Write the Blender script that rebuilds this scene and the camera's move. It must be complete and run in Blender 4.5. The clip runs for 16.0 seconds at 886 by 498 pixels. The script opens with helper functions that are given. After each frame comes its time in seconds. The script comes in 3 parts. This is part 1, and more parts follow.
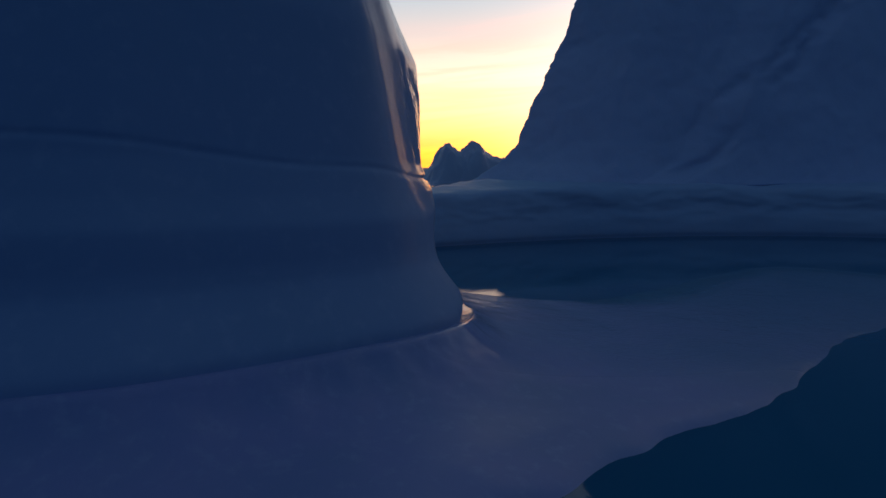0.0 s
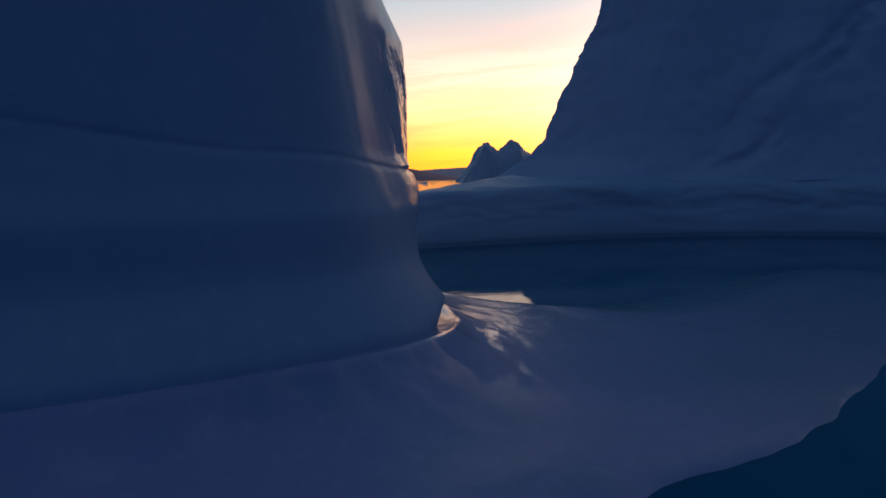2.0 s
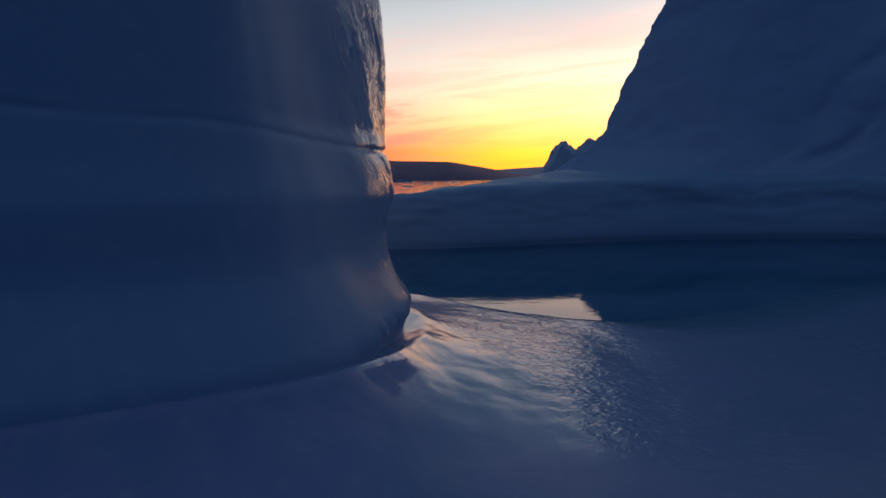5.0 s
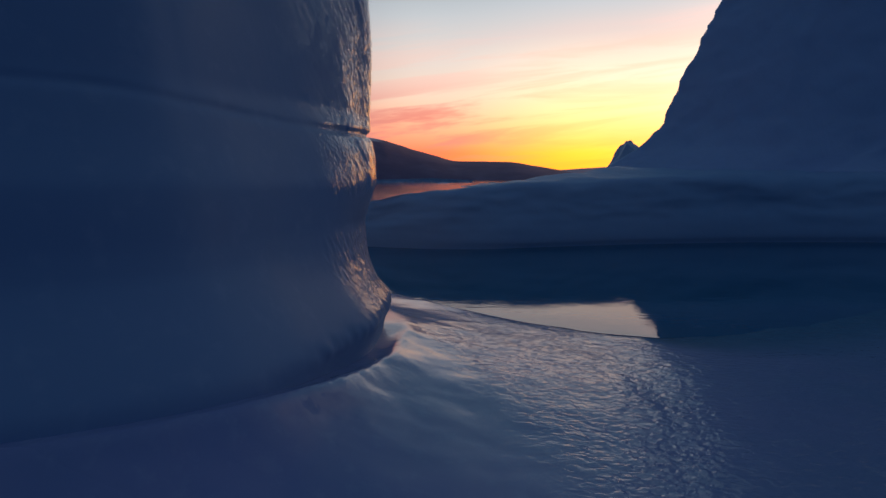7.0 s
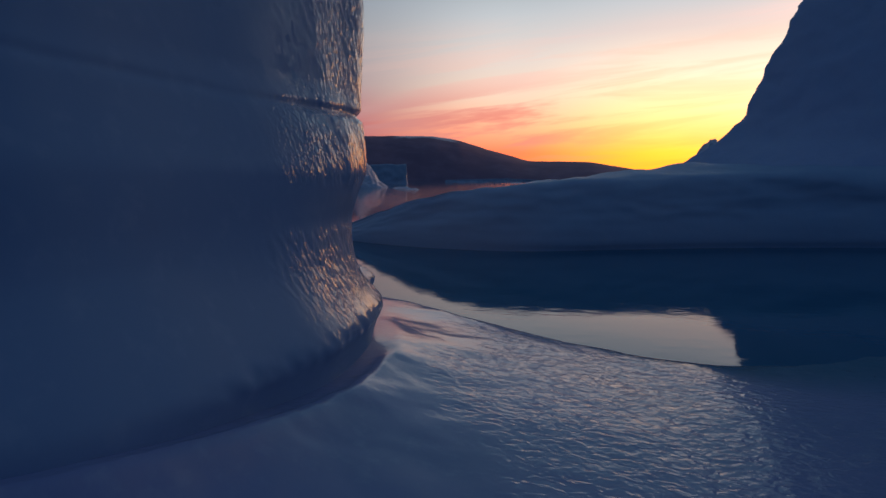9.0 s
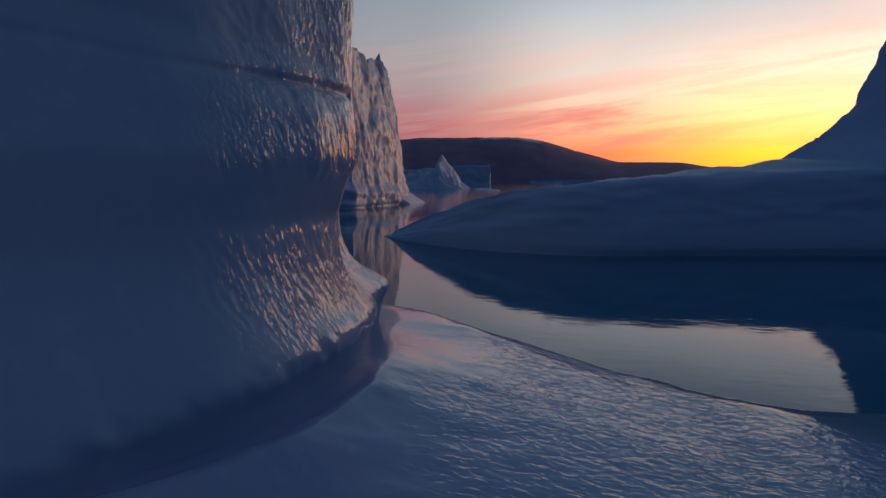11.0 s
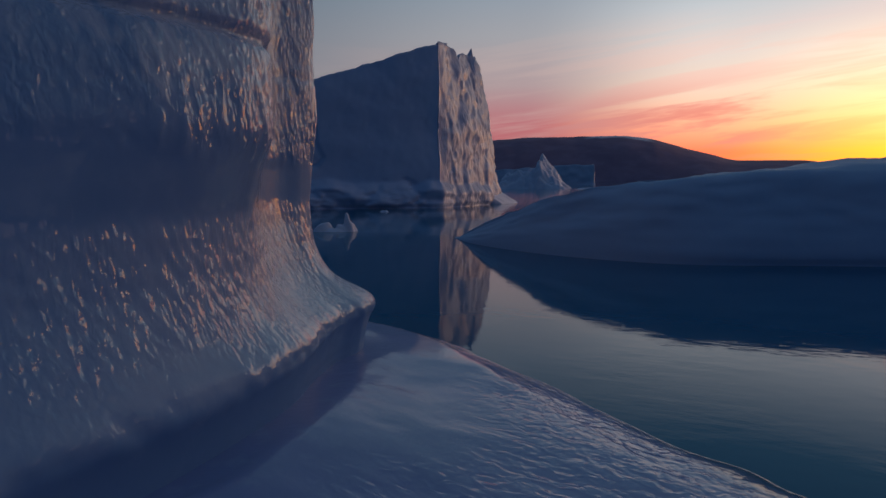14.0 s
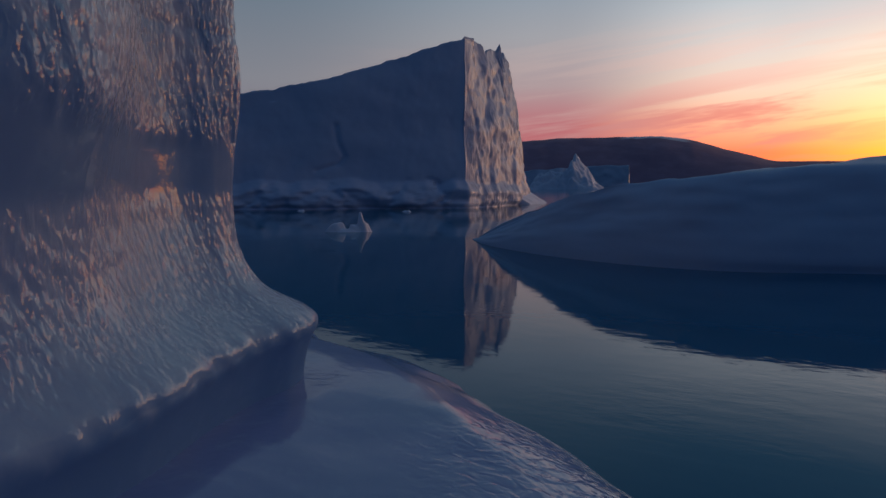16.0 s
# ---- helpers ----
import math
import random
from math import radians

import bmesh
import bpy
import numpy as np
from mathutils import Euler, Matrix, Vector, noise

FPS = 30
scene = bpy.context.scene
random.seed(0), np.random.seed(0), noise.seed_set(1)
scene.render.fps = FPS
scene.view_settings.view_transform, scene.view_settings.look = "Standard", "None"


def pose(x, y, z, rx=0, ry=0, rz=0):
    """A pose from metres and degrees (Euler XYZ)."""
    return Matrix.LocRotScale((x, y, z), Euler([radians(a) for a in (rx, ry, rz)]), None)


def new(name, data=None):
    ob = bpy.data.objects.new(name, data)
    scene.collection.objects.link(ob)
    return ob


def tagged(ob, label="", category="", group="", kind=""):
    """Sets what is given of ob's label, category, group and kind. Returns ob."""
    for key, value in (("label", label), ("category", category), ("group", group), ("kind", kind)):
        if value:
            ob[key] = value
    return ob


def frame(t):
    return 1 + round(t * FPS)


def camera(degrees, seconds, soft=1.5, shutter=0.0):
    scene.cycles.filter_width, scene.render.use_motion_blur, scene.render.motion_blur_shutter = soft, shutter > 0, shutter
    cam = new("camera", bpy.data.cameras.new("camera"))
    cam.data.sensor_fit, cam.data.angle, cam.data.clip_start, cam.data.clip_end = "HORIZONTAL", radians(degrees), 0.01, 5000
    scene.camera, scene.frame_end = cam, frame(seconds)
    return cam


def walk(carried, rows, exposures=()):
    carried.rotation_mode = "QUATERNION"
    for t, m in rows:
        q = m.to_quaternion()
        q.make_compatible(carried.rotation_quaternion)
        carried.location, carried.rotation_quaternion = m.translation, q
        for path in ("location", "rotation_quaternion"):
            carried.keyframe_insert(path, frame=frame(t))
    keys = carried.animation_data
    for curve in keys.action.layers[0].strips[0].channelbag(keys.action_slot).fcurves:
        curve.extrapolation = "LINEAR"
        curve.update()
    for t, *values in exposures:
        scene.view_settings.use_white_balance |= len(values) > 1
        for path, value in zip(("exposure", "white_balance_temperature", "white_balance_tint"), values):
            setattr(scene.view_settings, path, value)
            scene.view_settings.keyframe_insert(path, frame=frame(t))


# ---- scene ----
PATH = [
    (0, -9.512, -11.507, 7.361, -14.15, -6.17, -0.13),
    (0.5, -8.755, -10.810, 7.273, -13.35, -6.15, -0.08),
    (1, -7.994, -10.110, 7.185, -12.51, -6.16, -0.04),
    (1.5, -7.225, -9.398, 7.096, -11.65, -6.14, 0.04),
    (2, -6.441, -8.660, 7.005, -10.69, -6.19, 0.16),
    (2.5, -5.653, -7.890, 6.910, -9.63, -6.23, 0.20),
    (3, -4.887, -7.086, 6.812, -8.52, -6.22, 0.18),
    (3.5, -4.141, -6.265, 6.713, -7.39, -6.24, 0.15),
    (4, -3.408, -5.432, 6.615, -6.24, -6.23, 0.14),
    (6.5, -0.066, -1.159, 6.122, -0.04, -6.21, 0.01),
    (7, 0.503, -0.214, 6.030, 1.50, -6.19, -0.03),
    (7.5, 1.009, 0.767, 5.941, 3.10, -6.17, -0.09),
    (8, 1.482, 1.764, 5.855, 4.70, -6.16, -0.13),
    (8.5, 1.935, 2.750, 5.776, 6.35, -6.15, -0.07),
    (9, 2.344, 3.731, 5.705, 8.06, -6.17, -0.06),
    (11.5, 3.917, 8.386, 5.392, 17.35, -6.02, 0.03),
    (12, 4.129, 9.301, 5.339, 19.14, -6.02, 0.05),
    (12.5, 4.321, 10.252, 5.291, 20.82, -6.01, 0.12),
    (13, 4.474, 11.231, 5.246, 22.18, -6.00, 0.20),
    (13.5, 4.573, 12.238, 5.197, 23.41, -5.99, 0.23),
    (14, 4.583, 13.258, 5.141, 24.55, -5.99, 0.23),
    (14.5, 4.566, 14.255, 5.074, 25.53, -5.98, 0.24),
    (15, 4.518, 15.243, 5.000, 26.32, -5.96, 0.26),
    (15.5, 4.434, 16.241, 4.926, 26.95, -5.94, 0.23),
    (16, 4.303, 17.212, 4.853, 27.45, -5.90, 0.14),
]
cam = camera(68.4, 16.0, soft=1.5)
walk(cam, [(t, pose(x, y, z, 90 + pitch, roll, yaw)) for t, x, y, z, yaw, pitch, roll in PATH],
     exposures=[(0, 0.12), (4, 0.12), (6.5, 0.05), (9, 0.0), (16, 0.0)])

# ---- world: dusk sky, the glow of the set sun low over the fjord ----
SUN_AZ = radians(15.0)          # to the right of +y


class Nodes:
    """Short hand for building a node tree."""

    def __init__(self, tree):
        self.t = tree
        tree.nodes.clear()

    def n(self, kind, **props):
        node = self.t.nodes.new(kind)
        for k, v in props.items():
            setattr(node, k, v)
        return node

    def put(self, socket, v):
        if hasattr(v, "is_output"):
            self.t.links.new(v, socket)
        elif v is not None:
            socket.default_value = v

    def math(self, op, a, b=None, c=None, clamp=False):
        m = self.n("ShaderNodeMath", operation=op, use_clamp=clamp)
        for s, v in zip(m.inputs, (a, b, c)):
            self.put(s, v)
        return m.outputs[0]

    def vec(self, op, a, b=None, out=0):
        m = self.n("ShaderNodeVectorMath", operation=op)
        self.put(m.inputs[0], a)
        if b is not None:
            self.put(m.inputs[1], b)
        return m.outputs[out]

    def mix(self, fac, a, b, blend="MIX"):
        m = self.n("ShaderNodeMix", data_type="RGBA", blend_type=blend)
        self.put(m.inputs[0], fac)
        self.put(m.inputs[6], a)
        self.put(m.inputs[7], b)
        return m.outputs[2]

    def ramp(self, fac, stops, ease="LINEAR"):
        r = self.n("ShaderNodeValToRGB")
        r.color_ramp.interpolation = ease
        el = r.color_ramp.elements
        while len(el) < len(stops):
            el.new(0.5)
        for e, (p, c) in zip(el, stops):
            e.position, e.color = p, (c if len(c) == 4 else (*c, 1))
        self.put(r.inputs[0], fac)
        return r.outputs[0]

    def span(self, v, a, b, lo=0.0, hi=1.0, smooth=True):
        m = self.n("ShaderNodeMapRange", interpolation_type="SMOOTHSTEP" if smooth else "LINEAR")
        for s, x in zip(m.inputs, (v, a, b, lo, hi)):
            self.put(s, x)
        return m.outputs[0]

    def noise(self, vector, scale, detail=3.0, rough=0.5, distort=0.0):
        m = self.n("ShaderNodeTexNoise")
        for s, v in (("Vector", vector), ("Scale", scale), ("Detail", detail), ("Roughness", rough), ("Distortion", distort)):
            self.put(m.inputs[s], v)
        return m.outputs["Fac"]

    def scaled(self, vector, scale, turn=(0, 0, 0)):
        m = self.n("ShaderNodeMapping")
        self.put(m.inputs["Vector"], vector)
        m.inputs["Scale"].default_value = scale
        m.inputs["Rotation"].default_value = turn
        return m.outputs[0]


def build_world():
    world = bpy.data.worlds.new("dusk_sky")
    scene.world = world
    world.use_nodes = True
    g = Nodes(world.node_tree)
    d = g.n("ShaderNodeTexCoord").outputs["Generated"]
    sep = g.n("ShaderNodeSeparateXYZ")
    g.put(sep.inputs[0], d)
    x, y, z = sep.outputs
    flat = g.math("SQRT", g.math("ADD", g.math("MULTIPLY", x, x), g.math("ADD", g.math("MULTIPLY", y, y), 1e-5)))
    elev = g.math("MULTIPLY", g.math("ARCTAN2", z, flat), 180 / math.pi)          # degrees
    along = g.math("ADD", g.math("MULTIPLY", x, math.sin(SUN_AZ)), g.math("MULTIPLY", y, math.cos(SUN_AZ)))
    across = g.math("SUBTRACT", g.math("MULTIPLY", x, math.cos(SUN_AZ)), g.math("MULTIPLY", y, math.sin(SUN_AZ)))
    # streaks of thin cloud: long and flat, rising to the right
    az_signed = g.math("MULTIPLY", g.math("ARCTAN2", across, along), 180 / math.pi)
    # the afterglow reaches further to the right than to the left
    beyond = g.math("MULTIPLY", g.math("MAXIMUM", g.math("SUBTRACT", az_signed, 42.0), 0.0), 1.7)
    azim = g.math("MAXIMUM", g.math("ADD", g.math("MULTIPLY", az_signed, 0.42), beyond), g.math("MULTIPLY", az_signed, -1.0))
    streak = g.n("ShaderNodeCombineXYZ")
    g.put(streak.inputs[0], g.math("MULTIPLY", az_signed, 0.035))
    g.put(streak.inputs[1], g.math("MULTIPLY", g.math("SUBTRACT", elev, g.math("MULTIPLY", az_signed, 0.10)), 0.42))
    cloud = g.noise(streak.outputs[0], 1.0, 5.0, 0.62, 0.5)
    wisp = g.math("MULTIPLY", g.span(cloud, 0.45, 0.60), g.span(elev, 14.0, 8.5))
    up = g.math("DIVIDE", elev, 60.0, clamp=True)
    deg = 1 / 60.0
    near = g.ramp(up, [(0.0, (2.3, 0.58, 0.012)), (2.2 * deg, (2.4, 0.86, 0.05)), (5.7 * deg, (2.0, 1.05, 0.46)), (8.5 * deg, (1.35, 0.98, 0.70)),
                       (12 * deg, (0.82, 0.70, 0.65)), (14.5 * deg, (0.60, 0.63, 0.67)), (21 * deg, (0.10, 0.21, 0.30)), (34 * deg, (0.045, 0.105, 0.155)), (1.0, (0.034, 0.070, 0.132))])
    mid = g.ramp(up, [(0.0, (1.5, 0.30, 0.06)), (2.2 * deg, (1.5, 0.27, 0.11)), (4.5 * deg, (1.32, 0.58, 0.32)), (7 * deg, (1.02, 0.73, 0.55)),
                      (10 * deg, (0.82, 0.72, 0.66)), (13.5 * deg, (0.58, 0.61, 0.64)), (21 * deg, (0.095, 0.20, 0.29)), (34 * deg, (0.044, 0.104, 0.154)), (1.0, (0.034, 0.070, 0.132))])
    far = g.ramp(up, [(0.0, (0.50, 0.12, 0.12)), (4.7 * deg, (0.50, 0.16, 0.18)), (8.0 * deg, (0.44, 0.33, 0.34)),
                      (12 * deg, (0.37, 0.37, 0.40)), (15.5 * deg, (0.28, 0.335, 0.40)), (22 * deg, (0.13, 0.22, 0.29)), (36 * deg, (0.058, 0.118, 0.165)), (1.0, (0.030, 0.066, 0.112))])
    side = g.ramp(up, [(0.0, (0.22, 0.14, 0.20)), (8.5 * deg, (0.23, 0.235, 0.27)),
                       (15 * deg, (0.155, 0.20, 0.255)), (26 * deg, (0.09, 0.14, 0.20)), (38 * deg, (0.055, 0.10, 0.15)), (1.0, (0.031, 0.066, 0.126))])
    back = g.ramp(up, [(0.0, (0.013, 0.028, 0.068)), (20 * deg, (0.015, 0.037, 0.090)), (1.0, (0.028, 0.062, 0.126))])
    near = g.mix(g.math("MULTIPLY", wisp, 0.5), near, g.mix(1.0, near, (0.98, 0.72, 0.66, 1), "MULTIPLY"))
    mid = g.mix(g.math("MULTIPLY", wisp, g.span(elev, 10.0, 5.0, 0.5, 0.95)), mid, g.mix(g.span(elev, 5.0, 9.0), (0.92, 0.30, 0.22, 1), (1.0, 0.62, 0.52, 1)))
    far = g.mix(g.math("MULTIPLY", wisp, 0.3), far, (0.62, 0.46, 0.42, 1))
    # a faint rose ribbon high over the yellow
    ribbon = g.math("DIVIDE", g.math("SUBTRACT", g.math("SUBTRACT", elev, g.math("MULTIPLY", az_signed, 0.06)), 12.6), 0.75)
    ribbon = g.math("MULTIPLY", g.math("EXPONENT", g.math("MULTIPLY", g.math("MULTIPLY", ribbon, ribbon), -1.0)), g.span(cloud, 0.35, 0.6, 0.15, 0.8))
    near = g.mix(ribbon, near, (1.05, 0.66, 0.60, 1))
    col = g.mix(g.span(azim, 3.0, 18.0), near, mid)
    col = g.mix(g.span(azim, 17.0, 33.0), col, far)
    col = g.mix(g.span(azim, 31.0, 58.0), col, side)
    col = g.mix(g.span(azim, 55.0, 105.0), col, back)
    # strongest where the sun went down, further to the right
    off = g.math("DIVIDE", g.math("SUBTRACT", az_signed, 28.0), 14.0)
    glow = g.math("MULTIPLY", g.math("EXPONENT", g.math("MULTIPLY", g.math("MULTIPLY", off, off), -1.0)),
                  g.math("EXPONENT", g.math("DIVIDE", g.math("MAXIMUM", elev, 0.0), -4.5)))
    col = g.mix(glow, col, (7.0, 3.2, 1.3, 1), "ADD")
    for centre, width, fade, tone in ((26.0, 14.0, 12.0, (3.4, 2.1, 1.4, 1)), (45.0, 18.0, 22.0, (0.30, 0.22, 0.20, 1))):
        off2 = g.math("DIVIDE", g.math("SUBTRACT", az_signed, centre), width)
        veil = g.math("MULTIPLY", g.math("EXPONENT", g.math("MULTIPLY", g.math("MULTIPLY", off2, off2), -1.0)),
                      g.math("EXPONENT", g.math("DIVIDE", g.math("MAXIMUM", elev, 0.0), -fade)))
        col = g.mix(veil, col, tone, "ADD")
    col = g.mix(g.span(elev, -2.0, 0.0), (0.02, 0.03, 0.05, 1), col)
    bg = g.n("ShaderNodeBackground")
    g.put(bg.inputs[0], col)
    bg.inputs[1].default_value = 1.0
    out = g.n("ShaderNodeOutputWorld")
    g.t.links.new(bg.outputs[0], out.inputs[0])


build_world()


# ---- materials ----
def material(name):
    m = bpy.data.materials.new(name)
    m.use_nodes = True
    return m, Nodes(m.node_tree)


def finish(g, normal=None, **inputs):
    p = g.n("ShaderNodeBsdfPrincipled")
    for k, v in inputs.items():
        g.put(p.inputs[k.replace("_", " ")], v)
    if normal is not None:
        g.put(p.inputs["Normal"], normal)
    out = g.n("ShaderNodeOutputMaterial")
    g.t.links.new(p.outputs[0], out.inputs[0])
    return p


def bump(g, height, strength, distance, normal=None):
    b = g.n("ShaderNodeBump")
    g.put(b.inputs["Height"], height)
    b.inputs["Strength"].default_value = strength
    b.inputs["Distance"].default_value = distance
    if normal is not None:
        g.put(b.inputs["Normal"], normal)
    return b.outputs[0]


def ice_material(name, base, tint, patch, rough, coat, coat_rough, flutes, fine, squash=(1, 1, 0.35), turn=(0, 0, 0), relief=0.05, split=None, shore=False, body=0.35, coat_ior=1.33):
    """Glacier ice: pale blue, glazed by melt water, with large tint patches and fine melt relief."""
    m, g = material(name)
    pos = g.n("ShaderNodeTexCoord").outputs["Object"]
    big = g.noise(pos, patch, 4.0, 0.55)
    small = g.noise(pos, patch * 14, 3.0, 0.6)
    col = g.mix(g.span(big, 0.35, 0.65), base, tint)
    col = g.mix(g.math("MULTIPLY", g.span(small, 0.5, 0.75), 0.2), col, (0.62, 0.72, 0.84, 1))
    h1 = g.noise(g.scaled(pos, squash, turn), flutes, 1.5, 0.45, 0.8 if split is None else 0.25)
    h2 = g.noise(pos, fine, 2.0, 0.5)
    if split is not None:
        # weathered towards the prow: scalloped above the waist and on the flare below it, smooth between
        sep = g.n("ShaderNodeSeparateXYZ")
        g.put(sep.inputs[0], pos)
        wander = g.math("ADD", sep.outputs[2], g.math("MULTIPLY", g.math("SUBTRACT", small, 0.5), 0.7))
        scallop = g.noise(g.scaled(pos, (1, 1, 0.55)), flutes * 1.2, 1.0, 0.45, 0.3)
        above = g.span(wander, split - 0.15, split + 0.15)
        flare = g.span(wander, 4.75, 4.4)
        bare = g.math("ADD", sep.outputs[1], g.math("MULTIPLY", sep.outputs[0], 0.6))
        low = g.span(bare, 14.0, 16.2, 0.02, 1.0)
        high = g.span(g.math("SUBTRACT", bare, g.span(sep.outputs[2], 7.3, 8.4, 0.0, 2.4)), 14.0, 16.0, 0.02, 1.0)
        worn = g.math("ADD", g.math("MULTIPLY", above, high), g.math("MULTIPLY", g.math("SUBTRACT", 1.0, above), low))
        h1 = g.math("MULTIPLY", g.math("SUBTRACT", h1, 0.5), g.math("MULTIPLY", g.math("ADD", g.math("MULTIPLY", flare, 0.92), 0.08), g.span(wander, 2.4, 3.5, 0.25, 1.0)))
        h1 = g.math("ADD", h1, g.math("MULTIPLY", g.math("SUBTRACT", scallop, 0.5), g.math("MULTIPLY", above, 0.75)))
        h1 = g.math("MULTIPLY", h1, worn)
        # the melt works in patches, so that glazed and pitted ice lie side by side
        h1 = g.math("MULTIPLY", h1, g.span(g.noise(g.scaled(pos, (1, 1, 0.5)), 0.9, 3.0, 0.6), 0.34, 0.58, 0.3, 1.15))
        h1 = g.math("MULTIPLY", h1, g.span(wander, 2.05, 2.5, 0.08, 1.0))
        # ragged frost above the waist and a paler flare; blue and bare between
        frost_glow = g.span(g.math("ADD", g.noise(g.scaled(pos, (1, 1, 0.45)), 0.75, 4.0, 0.62, 0.4), g.span(wander, 5.6, 7.0, -0.2, 0.08)), 0.47, 0.54)
        frost_glow = g.math("MAXIMUM", g.math("MULTIPLY", frost_glow, above), g.math("ADD", g.math("MULTIPLY", flare, 0.5), 0.25))
        frost_glow = g.math("MULTIPLY", g.math("MULTIPLY", frost_glow, g.span(bare, 14.0, 18.5)), g.span(wander, 2.0, 2.5))
        # the pale pink paints the sunset's glow into the ice towards the prow
        col = g.mix(frost_glow, g.mix(1.0, col, (0.92, 0.93, 0.96, 1), "MULTIPLY"), g.mix(g.span(small, 0.35, 0.65), (0.66, 0.63, 0.74, 1), (0.78, 0.73, 0.79, 1)))
    glaze, sheen = coat, coat_rough
    if split is not None:
        # a soft sheen on the smooth wall, a clear glaze on the prow, the shaded face under the brow dull
        glaze = g.math("MULTIPLY", g.span(bare, 14.0, 17.0, 0.04, coat), g.span(wander, 2.0, 2.45, 0.1, 1.0))
        sheen = g.span(bare, 13.5, 16.0, 0.10, coat_rough)
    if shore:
        # smooth on the ledge, rippled and awash towards the water
        sep = g.n("ShaderNodeSeparateXYZ")
        g.put(sep.inputs[0], pos)
        tinted = g.n("ShaderNodeAttribute", attribute_name="water_tint").outputs["Fac"]
        by_wall = g.n("ShaderNodeAttribute", attribute_name="by_wall").outputs["Fac"]
        over = g.math("ADD", sep.outputs[0], g.math("MULTIPLY", g.math("SUBTRACT", sep.outputs[1], 16.0), 0.3))
        over = g.math("SUBTRACT", over, g.span(sep.outputs[1], 20.5, 23.0, 0.0, 1.8))
        awash = g.span(g.math("ADD", over, g.math("MULTIPLY", g.math("SUBTRACT", big, 0.5), 4.0)), 0.0, 2.0)
        awash = g.math("MULTIPLY", g.math("MAXIMUM", awash, g.math("MULTIPLY", by_wall, 0.15)), g.span(tinted, 0.3, 0.8, 1.0, 0.12))
        h1 = g.math("MULTIPLY", g.math("SUBTRACT", h1, 0.5), g.math("ADD", g.math("MULTIPLY", awash, 0.92), 0.08))
        # teal painted into the ice stands in for water over the far side
        col = g.mix(tinted, col, (0.02, 0.165, 0.23, 1))
        sheen = g.math("MAXIMUM", g.span(awash, 0.0, 0.8, 0.11, coat_rough), g.span(sep.outputs[1], 8.0, 11.5, 0.3, 0.0))
        sheen = g.math("MULTIPLY", sheen, g.span(tinted, 0.3, 0.8, 1.0, 0.2))
        glaze = g.span(sep.outputs[1], 7.0, 11.5, 0.35, coat)
    # light wanders inside ice, so the body shows less of the relief than the glaze does
    soft_n = bump(g, h1, body, relief)
    nrm = bump(g, h1, 1.0, relief)
    nrm = bump(g, h2, 0.3, 0.006, nrm)
    p = finish(g, soft_n, Base_Color=col, Roughness=g.span(small, 0.3, 0.7, rough - 0.06, rough + 0.08), IOR=1.31, Specular_IOR_Level=0.5 if not shore else g.span(tinted, 0.0, 1.0, 0.4, 0.1),
               Coat_Weight=glaze, Coat_Roughness=sheen, Coat_IOR=coat_ior)
    g.put(p.inputs["Coat Normal"], nrm)
    return m


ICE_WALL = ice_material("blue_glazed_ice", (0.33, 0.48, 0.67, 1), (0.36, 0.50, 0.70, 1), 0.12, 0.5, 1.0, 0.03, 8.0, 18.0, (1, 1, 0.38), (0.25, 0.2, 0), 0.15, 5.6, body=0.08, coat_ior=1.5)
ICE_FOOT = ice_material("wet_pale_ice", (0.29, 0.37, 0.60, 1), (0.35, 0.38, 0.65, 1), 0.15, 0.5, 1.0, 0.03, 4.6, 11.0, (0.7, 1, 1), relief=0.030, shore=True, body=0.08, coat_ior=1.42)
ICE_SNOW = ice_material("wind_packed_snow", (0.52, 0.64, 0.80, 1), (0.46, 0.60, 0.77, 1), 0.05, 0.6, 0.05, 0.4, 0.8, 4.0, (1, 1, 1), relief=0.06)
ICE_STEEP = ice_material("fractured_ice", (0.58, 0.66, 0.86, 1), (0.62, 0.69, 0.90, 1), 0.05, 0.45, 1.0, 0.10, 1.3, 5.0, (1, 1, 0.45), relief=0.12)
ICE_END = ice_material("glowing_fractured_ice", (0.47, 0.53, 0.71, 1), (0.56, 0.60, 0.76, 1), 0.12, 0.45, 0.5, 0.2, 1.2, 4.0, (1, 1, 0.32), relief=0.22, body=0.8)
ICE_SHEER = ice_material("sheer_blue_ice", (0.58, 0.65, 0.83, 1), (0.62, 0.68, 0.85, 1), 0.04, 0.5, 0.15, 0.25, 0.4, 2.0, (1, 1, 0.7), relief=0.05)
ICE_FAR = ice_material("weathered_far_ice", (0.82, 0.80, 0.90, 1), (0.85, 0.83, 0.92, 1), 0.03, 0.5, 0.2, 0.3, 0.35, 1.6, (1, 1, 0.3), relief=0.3)


